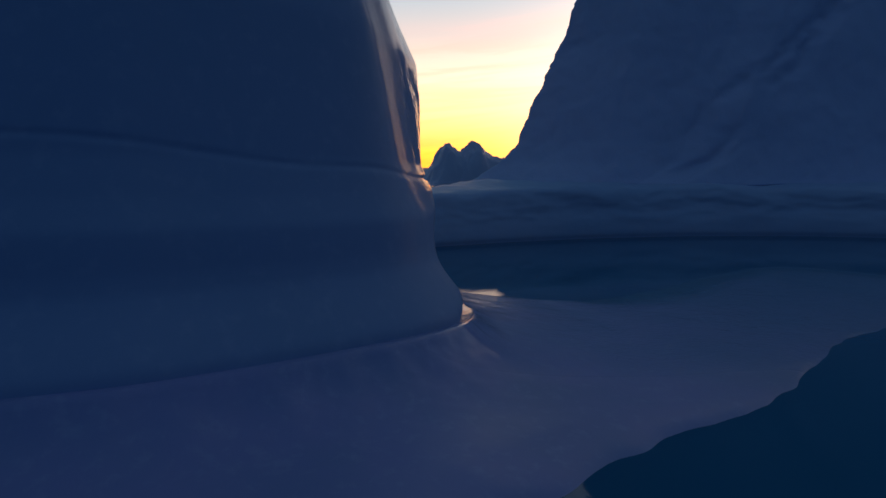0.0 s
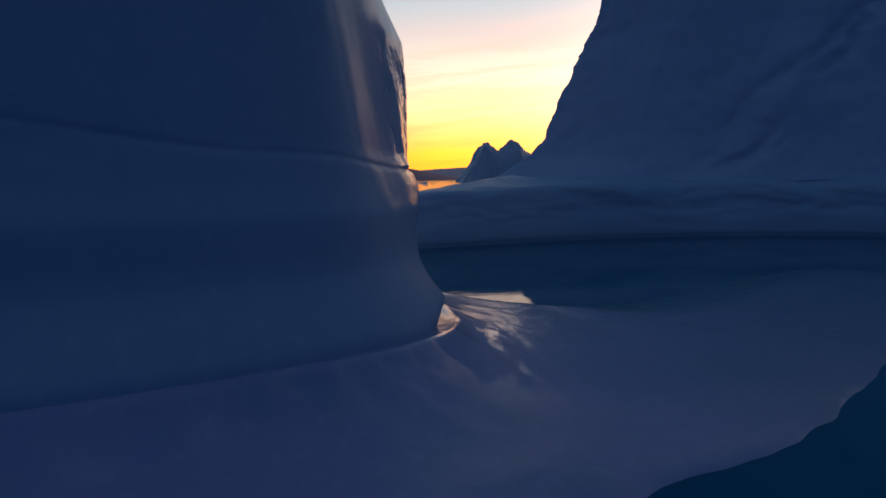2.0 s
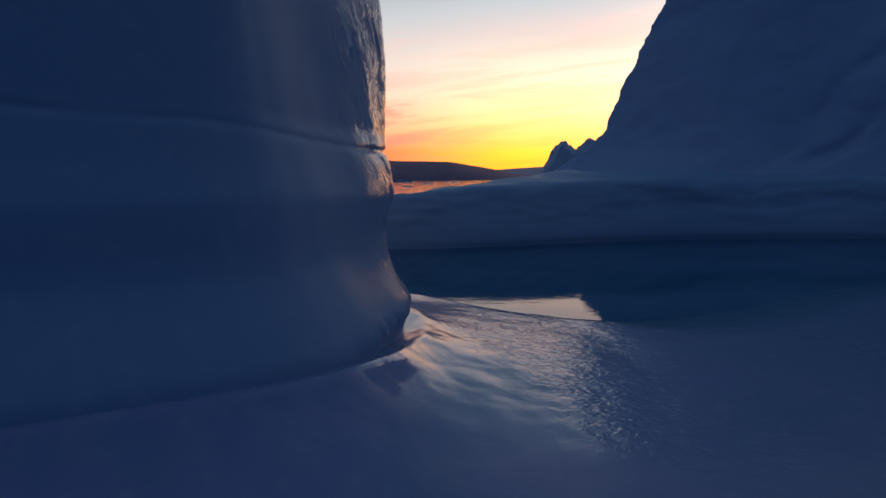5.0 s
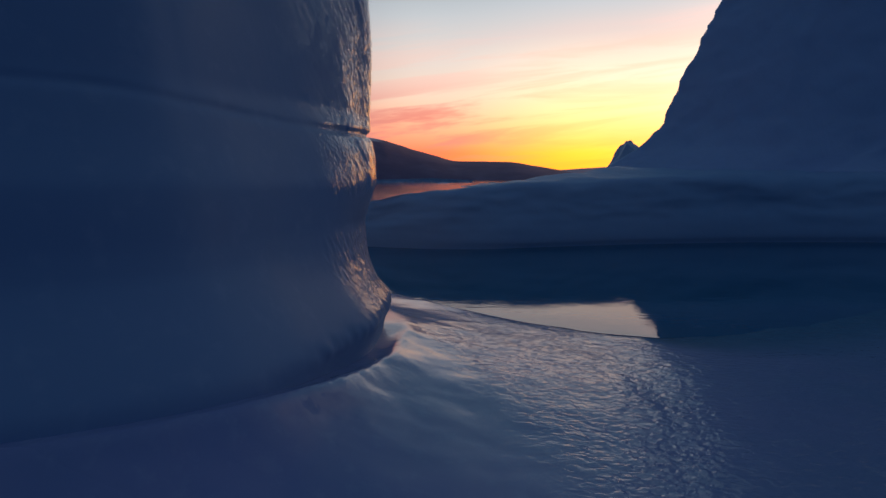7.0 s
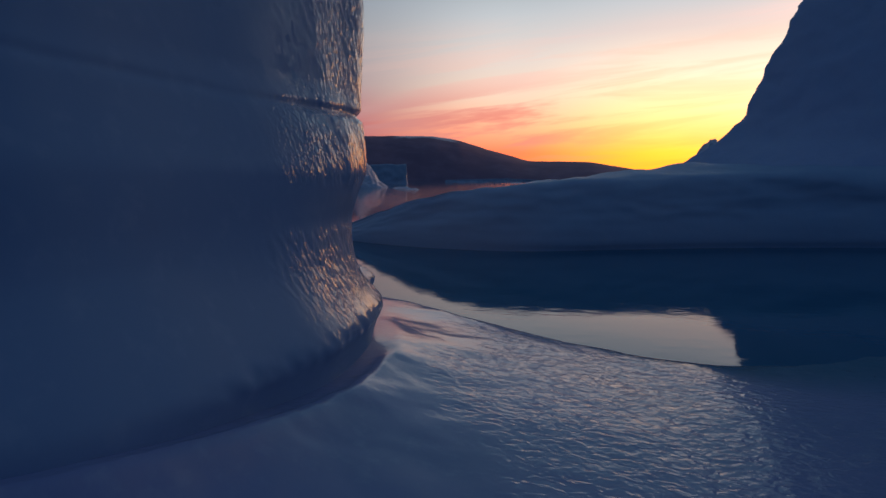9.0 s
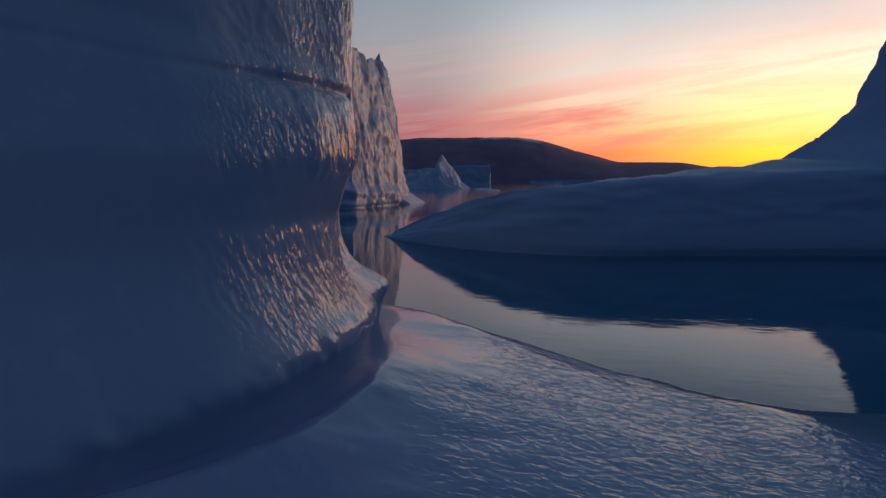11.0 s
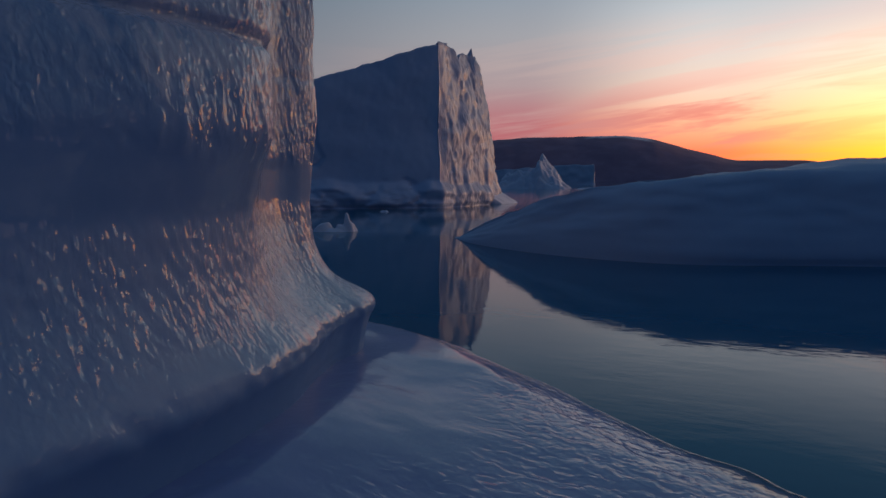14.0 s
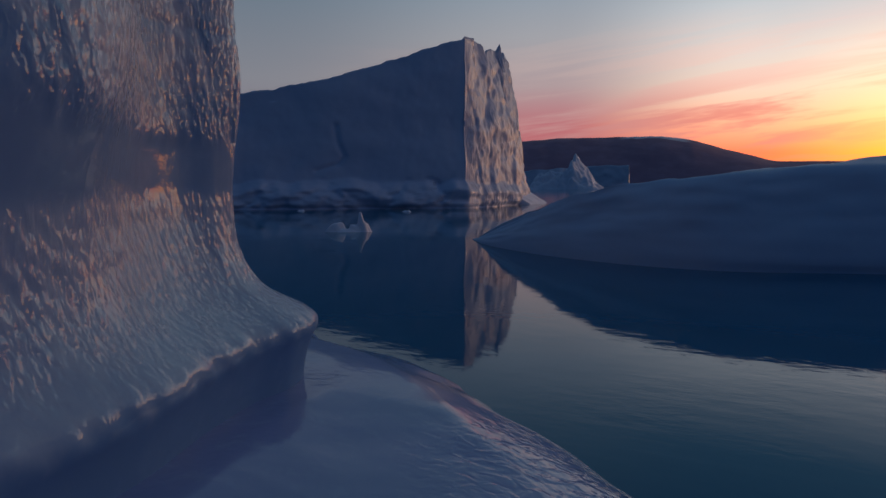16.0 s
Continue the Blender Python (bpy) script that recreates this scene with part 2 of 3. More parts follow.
def water_material():
    m, g = material("still_sea_water")
    pos = g.n("ShaderNodeTexCoord").outputs["Object"]
    h = g.noise(g.scaled(pos, (0.55, 1.0, 1)), 1.9, 3.0, 0.55)
    h2 = g.noise(pos, 0.25, 2.0, 0.5)
    nrm = bump(g, g.math("MULTIPLY", h, g.span(h2, 0.35, 0.65, 0.4, 1.1)), 0.2, 0.03)
    # ruffled by the wind out on the open fjord
    sep = g.n("ShaderNodeSeparateXYZ")
    g.put(sep.inputs[0], pos)
    open_sea = g.math("MULTIPLY", g.noise(g.scaled(pos, (0.5, 1.0, 1)), 0.8, 2.0, 0.5), g.span(sep.outputs[1], 75.0, 190.0))
    nrm = bump(g, h2, 0.05, 0.08, nrm)
    nrm = bump(g, open_sea, 0.5, 0.12, nrm)
    finish(g, nrm, Base_Color=(0.006, 0.138, 0.250, 1), Roughness=0.03, IOR=1.333, Specular_IOR_Level=0.42)
    return m


def rock_material(name, low, high, snow):
    m, g = material(name)
    pos = g.n("ShaderNodeTexCoord").outputs["Object"]
    n = g.noise(pos, 0.01, 6.0, 0.6)
    col = g.mix(g.span(n, 0.4, 0.7), low, high)
    if snow:
        # one snowfield left along the back of the ridge
        sep = g.n("ShaderNodeSeparateXYZ")
        g.put(sep.inputs[0], pos)
        bearing = g.math("MULTIPLY", g.math("ARCTAN2", sep.outputs[0], sep.outputs[1]), 180 / math.pi)
        field = g.math("MULTIPLY", g.span(bearing, -12.6, -11.4), g.span(bearing, -6.4, -7.6))
        edge = g.math("ADD", sep.outputs[2], g.math("MULTIPLY", n, 30.0))
        field = g.math("MULTIPLY", field, g.span(g.math("SUBTRACT", edge, g.span(bearing, -9.0, -6.5, 0.0, -22.0)), 196.0, 203.0))
        col = g.mix(field, col, (0.82, 0.80, 0.86, 1))
    finish(g, bump(g, n, 0.25, 4.0), Base_Color=col, Roughness=0.95)
    return m


WATER = water_material()
# haze is painted into the rock: purplish on the long hill, paler beyond
ROCK = rock_material("haze_tinted_hill", (0.30, 0.19, 0.27, 1), (0.38, 0.25, 0.34, 1), True)
ROCK_FAR = rock_material("haze_paled_far_hill", (0.74, 0.56, 0.62, 1), (0.80, 0.62, 0.68, 1), False)


# ---- mesh helpers ----
def mesh_object(name, verts, faces, mat, parent=None, smooth=True):
    me = bpy.data.meshes.new(name)
    me.from_pydata([tuple(v) for v in verts], [], [tuple(f) for f in faces])
    me.update()
    if smooth:
        me.polygons.foreach_set("use_smooth", [True] * len(me.polygons))
    me.materials.append(mat)
    ob = new(name, me)
    ob.parent = parent
    return ob


def grid_faces(nu, nv, wrap=False):
    faces = []
    for i in range(nu if wrap else nu - 1):
        j = (i + 1) % nu
        for k in range(nv - 1):
            faces.append((i * nv + k, j * nv + k, j * nv + k + 1, i * nv + k + 1))
    return faces


def thing(name, label, category, at=(0, 0, 0), kind="", group=""):
    return tagged(new(name), label, category, group, kind)


def fract(x, y, z, octaves=4):
    return noise.fractal(Vector((x, y, z)), 0.9, 2.0, octaves)


def curve_points(points, step):
    """A smooth line through plan points, cut at even steps."""
    p = np.array(points, float)
    pad = np.vstack([2 * p[0] - p[1], p, 2 * p[-1] - p[-2]])
    out = []
    for i in range(len(p) - 1):
        a, b, c, d = pad[i:i + 4]
        for t in np.linspace(0, 1, 40, endpoint=False):
            out.append(0.5 * (2 * b + (c - a) * t + (2 * a - 5 * b + 4 * c - d) * t * t + (3 * b - a - 3 * c + d) * t ** 3))
    out.append(p[-1])
    out = np.array(out)
    s = np.r_[0, np.cumsum(np.hypot(*np.diff(out[:, :2], axis=0).T))]
    n = max(3, int(s[-1] / step) + 1)
    q = np.linspace(0, s[-1], n)
    return np.stack([np.interp(q, s, out[:, k]) for k in range(out.shape[1])], -1)


def outward(line):
    t = np.gradient(line[:, :2], axis=0)
    t /= np.linalg.norm(t, axis=1)[:, None] + 1e-9
    return np.stack([t[:, 1], -t[:, 0]], -1)


# ---- the sea: one sheet to the horizon ----
r = 4800.0
sea = mesh_object("water", [(-r, -r, 0), (r, -r, 0), (r, r, 0), (-r, r, 0)], [(0, 1, 2, 3)], WATER, smooth=False)
tagged(sea, "still dark teal sea water mirroring the dusk", "water", kind="structure")


# ---- the near iceberg: a tall overhanging wall on a wet foot ----
LIP = [(-40, 6), (-27, 5.2), (-15.7, 5.5), (-10.8, 6.7), (-6.2, 8.8), (-3.8, 10.5), (-2.75, 12.2), (-2.15, 14.2), (-1.65, 16.2), (-1.52, 18.2),
       (-1.6, 20.3), (-2.0, 22.2), (-2.75, 24.0), (-3.15, 25.3), (-3.3, 26.5), (-3.9, 27.6), (-5.3, 28.3), (-8, 28.9), (-13, 29.6), (-24, 32), (-40, 31)]
# how far the wall stands back from its lip: rows by place along the wall, columns by height
WALL_Z = (2.35, 2.7, 3.2, 3.7, 4.2, 4.7, 5.4, 5.9, 6.8, 8, 10, 13, 16, 20, 26, 29)
EASE = np.linspace(-0.8, 0.8, 7)
WALL_Y = (12, 16, 18, 20.3, 22.2, 25, 27.5)
WALL_IN = ((0, .22, .6, 1.0, 1.34, 1.48, 1.56, 1.64, 2.1, 2.55, 2.9, 3.45, 4.4, 5.4, 8, 13), (0, .3, .75, 1.08, 1.25, 1.33, 1.34, 1.36, 1.78, 2.42, 2.8, 3.25, 4.08, 5, 8, 13),
           (0, .32, .65, .87, .97, 1.0, .93, .9, 1.15, 1.9, 2.2, 2.65, 3.65, 4.4, 7.5, 12.5), (0, .4, .65, .8, .87, .9, .72, .62, .7, 1.18, 1.3, 1.6, 2.9, 3.8, 7, 12),
           (0, .45, .8, .95, 1.0, .96, .72, .5, .5, .45, .45, .45, 2.0, 3.4, 6.5, 12), (0, .75, 1.25, 1.5, 1.7, 1.78, 1.8, 1.78, 1.75, 1.8, 1.7, 1.65, 2.2, 3.4, 6.5, 12),
           (0, 1.0, 1.4, 1.58, 1.62, 1.6, 1.52, 1.45, 1.42, 1.5, 1.5, 1.65, 2.4, 3.5, 6.5, 12))


def ramp(v, a, b):
    t = min(1.0, max(0.0, (v - a) / (b - a)))
    return t * t * (3 - 2 * t)


def near_berg():
    berg = thing("iceberg", "towering blue iceberg with a fluted glazed wall above a wet foot", "iceberg")
    line = curve_points(LIP, 0.055)
    k = 30
    out = outward(line)
    out = np.stack([np.convolve(np.pad(out[:, j], k, "edge"), np.ones(2 * k + 1) / (2 * k + 1), "valid") for j in (0, 1)], -1)
    out /= np.linalg.norm(out, axis=1)[:, None]
    s_all = np.arange(len(line)) * 0.055
    # close columns round the weathered prow, wide ones along the smooth wall
    close = (line[:, 1] > 11) & (line[:, 0] > -7.5)
    pick = [i for i in range(len(line)) if close[i] or i % 6 == 0]
    zs = np.r_[-1.0, 0.2, 0.7, 1.0, np.arange(1.2, 12, 0.055), np.arange(12, 20, 0.16), np.arange(20, 29.1, 0.8)]
    wz = np.array(WALL_Z)
    verts = []
    even = np.arange(1.0, 30, 0.05)
    for i in pick:
        (x, y), (ox, oy), s = line[i], out[i], s_all[i]
        north = ramp(y, 21, 27)
        row = np.array([np.interp(y + EASE, WALL_Y, col).mean() for col in zip(*WALL_IN)])
        prof = np.interp(even, wz, row)
        prof = np.convolve(np.pad(prof, 3, "edge"), np.ones(7) / 7, "valid")
        prof = np.interp(zs, even, prof)
        # the lip: a thin brow under the flare, then a nearly upright face down to the foot
        bare = y + 0.6 * x
        brow = ramp(bare, 8, 14)
        zl = 2.35 - 0.1 * north + 0.05 * noise.noise((s * 0.9, 2, 1)) * brow
        under = np.interp(zl - zs, (-0.55, -0.4, -0.32, -0.1, 0.0, 0.1, 0.25, 0.5, 0.9, 1.4), (0, 0.01, 0.03, 0.02, 0.0, 0.03, 0.12, 0.24, 0.34, 0.4))
        prof = np.where(zs < zl, under * (0.15 + 0.85 * brow), prof + under * brow * (zs < zl + 0.6))
        soft = np.convolve(np.pad(prof, 4, "edge"), np.ones(9) / 9, "valid")
        prof = np.where((zs > 1.3) & (zs < 3.3), soft, prof)
        zg = 7.47 + 0.1 * math.sin(x * .5 + y * .3) + float(np.interp(-x, (3, 5, 9.5, 16, 27), (0, 0.25, 0.55, 1.1, 1.7))) * ramp(20 - y, 2, 8)
        gdeep = (0.06 + 0.16 * ramp(y, 16.3, 19)) * (1 - 0.85 * ramp(y, 21.5, 25)) * (0.8 + 0.5 * noise.noise((s * 0.7, 5, 2)))
        ragged = 0.5 * noise.noise((s * 1.1, 0, 9)) + 0.25 * noise.noise((s * 3.1, 0, 9))
        w_low = ramp(bare, 13.8, 16.4)
        w_high = ramp(bare, 15.8, 18.2)
        for z, inset in zip(zs, prof):
            d = inset
            if z > 3:
                d -= 0.16 * fract(x * .12, y * .12, z * .1, 3) * min(1, (z - 3) / 4) * (0.35 + 0.65 * w_high)
            if abs(z - zg) < 0.4:
                d += gdeep * math.exp(-((z - zg - 0.05 * ragged) / 0.11) ** 2)
            if z < 12.5 and z > 2.0 and w_low > 0.01:
                zr = z + 0.25 * ragged
                if zr < 5.0:
                    # melt scallops on the flare, slanting down towards the prow
                    p = s + 0.5 * z
                    n1 = 1 - 2.2 * abs(noise.noise((p * 3.9, z * 1.5, 3)))
                    n2 = 1 - 2.2 * abs(noise.noise((p * 8.5, z * 3.6, 7)))
                    fade = w_low * ramp(zr, 4.75, 4.35) * (0.1 + 0.9 * ramp(zr, 2.5, 3.7))
                    d -= (0.016 * n1 + 0.010 * n2) * fade
                elif w_high > 0.01:
                    # rougher, upright hollows above the waist
                    p = s + 0.25 * z
                    n1 = 1 - 2.2 * abs(noise.noise((p * 2.6, z * 0.95, 13)))
                    n2 = 1 - 2.2 * abs(noise.noise((p * 6.5, z * 2.9, 17)))
                    n3 = noise.noise((s * 0.8, z * 0.5, 23))
                    d -= (0.026 * n1 + 0.014 * n2 + 0.10 * n3) * w_high * ramp(zr, 5.35, 5.75)
            if z < zl + 0.5 and brow > 0.01 and z > 1.0:
                # broken drips along the brow
                d -= 0.075 * brow * noise.noise((s * 2.3 + z, 4, z * 2.2)) * math.exp(-((z - zl + 0.05) / 0.22) ** 2)
            verts.append((x - ox * d, y - oy * d, z))
    mesh_object("wall", verts, grid_faces(len(pick), len(zs)), ICE_WALL, berg)
    # closing crown, far above the view
    top = [(x - ox * 12.2, y - oy * 12.2, 28.5) for (x, y), (ox, oy) in zip(line[::36], out[::36])]
    mesh_object("crown", top + [(-32, 19, 32)], [(k, k + 1, len(top)) for k in range(len(top) - 1)], ICE_SNOW, berg)
    return berg


EDGE = [(-60, -16), (-30, -9), (-14, -3.5), (-7.5, -0.2), (-2.6, 2.3), (1.6, 4.3), (6.5, 6.3), (11.8, 9.9), (15.5, 12.4), (20, 14.2), (26, 16), (34, 19), (36, 28), (31, 34.5),
        (22, 31), (14, 26.2), (8.3, 24.2), (4.8, 25.6), (1.5, 28.0), (-3, 31.2), (-7.8, 32.9), (-16, 37), (-40, 42)]


def nearest(points, line):
    """Distance from each point to a line of close points, and the index of the nearest."""
    best, which = np.full(len(points), 1e9), np.zeros(len(points), int)
    for k in range(0, len(points), 4000):
        d = ((points[k:k + 4000, None, :] - line[None]) ** 2).sum(-1)
        which[k:k + 4000] = d.argmin(1)
        best[k:k + 4000] = np.sqrt(d.min(1))
    return best, which


def near_foot(berg):
    """The wet ledge that runs out from under the wall and slips below the water."""
    edge, lip = curve_points(EDGE, 0.4), curve_points(LIP, 0.12)
    step = 0.16
    xs, ys = np.arange(-42, 37, step), np.arange(-13, 40, step)
    gx, gy = np.meshgrid(xs, ys, indexing="ij")
    pts = np.stack([gx.ravel(), gy.ravel()], -1)
    d_lip, i_lip = nearest(pts, lip)
    d_edge, i_edge = nearest(pts, edge)
    n_lip, n_edge = outward(lip), outward(edge)
    d_lip = np.where(((pts - lip[i_lip]) * n_lip[i_lip]).sum(-1) > 0, d_lip, -d_lip)
    across = -((pts - edge[i_edge]) * n_edge[i_edge]).sum(-1)
    d_edge = np.where(d_edge < 3, across, np.where(across > 0, d_edge, -d_edge))
    rim = np.interp(lip[i_lip, 1], (8, 11, 13, 15, 17.5, 20.5, 22.5, 24.5, 28), (2.2, 2.15, 1.9, 1.64, 1.46, 1.39, 1.28, 1.15, 1.0))
    even = np.clip((lip[i_lip, 1] - 9.5) / 4.5, 0, 1)
    # on the open side the shelf slips under gently, painted teal hiding its edge
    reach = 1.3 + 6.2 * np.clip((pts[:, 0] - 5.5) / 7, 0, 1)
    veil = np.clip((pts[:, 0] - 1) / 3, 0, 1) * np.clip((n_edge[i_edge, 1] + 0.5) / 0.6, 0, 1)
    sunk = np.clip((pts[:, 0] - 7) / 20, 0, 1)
    ny = len(ys)
    used = ((d_edge > -1.6) & (d_lip > -1.6)).reshape(len(xs), ny)
    faces = [(i * ny + j, (i + 1) * ny + j, (i + 1) * ny + j + 1, i * ny + j + 1) for i in range(len(xs) - 1) for j in range(ny - 1)
             if used[i, j] and used[i + 1, j] and used[i, j + 1] and used[i + 1, j + 1]]
    index = sorted({v for f in faces for v in f})
    remap = {v: k for k, v in enumerate(index)}
    verts, tints, near = [], [], []
    for v in index:
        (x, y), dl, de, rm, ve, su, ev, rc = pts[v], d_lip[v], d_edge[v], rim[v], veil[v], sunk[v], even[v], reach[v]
        brim = 0.42 + 0.04 * noise.noise((x * 3.3, y * 3.3, 4)) + 0.10 * noise.noise((x * .9, y * .9, 4))
        out = max(0.0, dl - brim)
        de += 0.4 * fract(x * .35, y * .35, 11, 2) * math.exp(-(de / 1.5) ** 2)
        shelf = 0.26 * (1 - math.exp(-max(0, de) / 0.45)) if de > 0 else 0.6 * de
        shelf *= 1 - 0.9 * max(su, ve * ramp(x, 5.5, 11) * ramp(de, 6, 0))
        # a rounded shoulder by the wall, then a long gentle slope
        slope = ev * (0.85 * max(0.0, 1 - out / 7) ** 1.25 + (rm - 1.11) * math.exp(-out / 1.0)) + (1 - ev) * (rm - 0.26) * (0.65 * math.exp(-out / 2.6) + 0.35 * math.exp(-out / 0.8))
        z = slope * min(1, max(0, de / 2)) + shelf
        # a shallow trough between the brim of the foot and the wall
        z -= 0.12 * ramp(dl, brim, brim - 0.4) * (0.25 + 0.75 * ev) * (1 - 0.9 * ramp(y, 17.5, 21.5))
        z += (0.035 * fract(x * .25, y * .25, 3, 3) * min(1, out / 2) * min(1, max(0, de)) + 0.008 * fract(x * 1.6, y * 1.6, 5, 3) * min(1, out)) * (1 - su)
        verts.append((x, y, z))
        tints.append(max(0.55 * su + 0.2 * ramp(x, 2, 9), ve * ramp(de, rc, 0.04 * rc)))
        near.append(math.exp(-(out / 1.3) ** 2))
    ob = mesh_object("ice_foot", verts, [tuple(remap[v] for v in f) for f in faces], ICE_FOOT, berg)
    for name, values in (("water_tint", tints), ("by_wall", near)):
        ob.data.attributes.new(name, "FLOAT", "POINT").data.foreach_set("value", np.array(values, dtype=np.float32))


BERG = near_berg()
near_foot(BERG)

# ---- the neighbouring iceberg: a low snow slope under a steep face ----
SHORE = [(-19, 67, 1.0), (-15, 62, 1.0), (-7.6, 56.9, 1.0), (0.8, 54.8, 1.0), (9, 57.2, 1), (18.4, 60.0, 1), (31, 62, 1), (45, 61.5, 1), (60, 57, 1), (75, 46, 1), (90, 28, 1)]


FRONT_X = (-19, -15.1, -12.3, -9.5, -7, -5, -2, 2, 6.5, 10, 14, 20, 40)
FRONT_Z = (0.1, 1.5, 2.65, 3.55, 4.3, 4.62, 4.9, 5.25, 5.65, 5.95, 6.3, 6.4, 6.6)
CREST_X = (-19, -17, -13.5, -10, -6.5, -1.8, 0.9, 5, 10, 15.5, 19.5, 26, 40)
CREST_Z = (0.2, 1.2, 2.6, 3.35, 4.45, 4.9, 5.1, 5.5, 6.1, 6.9, 7.5, 7.3, 7.1)


def neighbour_berg():
    berg = thing("iceberg", "large iceberg with a smooth snow slope below a steep blue face", "iceberg")
    line = curve_points([s[:2] for s in SHORE], 0.4)
    out = outward(line)
    # from the water inward: share of the crest's height against the way in
    prof = np.array([(.4, -.3), (0.3, 0.0), (0.22, 0.04), (0.12, 0.09), (0.22, 0.20), (0.42, 0.34), (0.7, 0.45), (0.95, 0.52), (1.12, 0.60), (1.25, 0.70),
                     (1.4, 0.82), (1.7, 0.92), (2.4, 0.98), (4.2, 1.0), (8, 0.99), (14, 0.95), (24, 0.88), (34, 0.8)])
    tail = np.array([(8, 0.0), (14, 0.16), (24, 0.45), (34, 0.85)])
    q = np.linspace(0, len(prof) - 1, 80)
    prof = np.stack([np.interp(q, range(len(prof)), prof[:, k]) for k in (0, 1)], -1)
    for k in (0, 1):
        prof[2:-2, k] = np.convolve(prof[:, k], np.ones(5) / 5, "valid")
    s = np.r_[0, np.cumsum(np.hypot(*np.diff(line, axis=0).T))]
    verts = []
    for (x, y), (ox, oy), a in zip(line, out, s):
        top = np.interp(x, FRONT_X, FRONT_Z)
        back = max(0.0, np.interp(x, CREST_X, CREST_Z) - top)
        reach = min(1.0, a / 16.0)
        wide = 0.5 + 0.5 * reach
        band = min(1, max(0, (a - 18) / 12))
        for d, h in prof:
            easy = 0.3 + 1.3 * max(h, 0) ** 1.6 if d < 8 else d
            dd = (d * band + easy * (1 - band)) * wide
            if band < 1:
                smooth_h = max(h, 0) ** 0.8
                h = h * band + (smooth_h if h > 0 else h) * (1 - band)
            dd += 0.45 * fract(x * .13, y * .13, h * 2.2, 3) * min(1, max(0, h * 2 - .3)) * reach
            px, py = x - ox * dd, y - oy * dd
            h -= np.interp(d, tail[:, 0], tail[:, 1]) * min(1, max(0, (16 - px) / 9))
            climb = min(1, max(0, (d - 3.0) / 8))
            z = top * h + back * climb * climb * (3 - 2 * climb) * (1 - 0.8 * min(1, max(0, (d - 9) / 12)) * min(1, max(0, (17 - px) / 6)))
            z += (0.26 * fract(px * .12, py * .12, 1, 3) + 0.13 * fract(px * .4, py * .4, 4, 3)) * min(1, max(0, h * 1.6 - .2)) * min(1, a / 15)
            verts.append((px, py, z))
    mesh_object("snow_slope", verts, grid_faces(len(line), len(prof)), ICE_SNOW, berg)

    # steep face: its outer edge climbs away to the right
    ez = (-0.8, 6.3, 7.4, 9.6, 12.5, 14.8, 17.0, 20.3, 24, 28, 34, 42, 50)
    ex = (12.0, 16.0, 18.2, 22.0, 24.6, 25.5, 26.2, 27.9, 29.6, 31.6, 33.6, 37, 42)
    zs = np.r_[np.arange(-0.8, 6.0, 0.4), np.arange(6.0, 7.0, 0.1), np.arange(7.0, 36, 0.35), np.arange(36, 50.1, 1.2)]
    us = np.r_[np.arange(-14, 0, 0.8), np.arange(0, 12, 0.3), np.arange(12, 56, 0.5), np.arange(56, 90, 1.0)]
    verts = []
    for u in us:
        for z in zs:
            x0 = np.interp(z, ez, ex)
            if u <= 0:
                x, y = x0 - u * 0.55, 79.3 - u * 0.9
            else:
                lean = 0.10 * (z - 6) * min(1, u / 20)
                x, y = x0 + u * 0.90 + lean * 0.4, 79.3 - min(u, 30) * 0.42 - max(0, u - 30) * 0.15 + lean - 2.2 * math.sin(min(u, 24) / 24 * math.pi) * 0.8
            tooth = 0.5 * fract(x * .22, 9, z * .36, 5) * math.exp(-(u / 3.5) ** 2)
            rough = 0.9 * fract(x * .07, y * .07, z * .06, 5) + 0.20 * fract(x * .5, y * .5, z * .25, 4)
            # a slanting gully and a long crack at the foot of the face
            gully = 1.0 * math.exp(-((u - 27 - (z - 6) * 0.45 - 2.6 * fract(1, 2, z * .13, 4)) / 2.0) ** 2) * max(0.1, 0.6 + 1.1 * fract(u * .2, 3, z * .15, 3)) * min(1, max(0, (z - 6.5) / 2))
            gully += 0.7 * math.exp(-((u - 20.5 - (z - 10) * 0.75 - 2.0 * fract(4, 2, z * .13, 4)) / 1.6) ** 2) * max(0.0, 0.4 + 1.2 * fract(u * .2, 8, z * .15, 3)) * min(1, max(0, (z - 12) / 3))
            crack = 0.6 * math.exp(-((z - 6.35 - 0.12 * math.sin(u * .3)) / 0.16) ** 2) * min(1, max(0, (u - 4) / 5)) * max(0, 0.55 + 0.9 * fract(u * .12, 7, 1, 2))
            d = rough * 0.7 + gully + crack
            verts.append((x - tooth + d * 0.3, y + d, z))
    mesh_object("steep_face", verts, grid_faces(len(us), len(zs)), ICE_STEEP, berg)
    return berg


neighbour_berg()


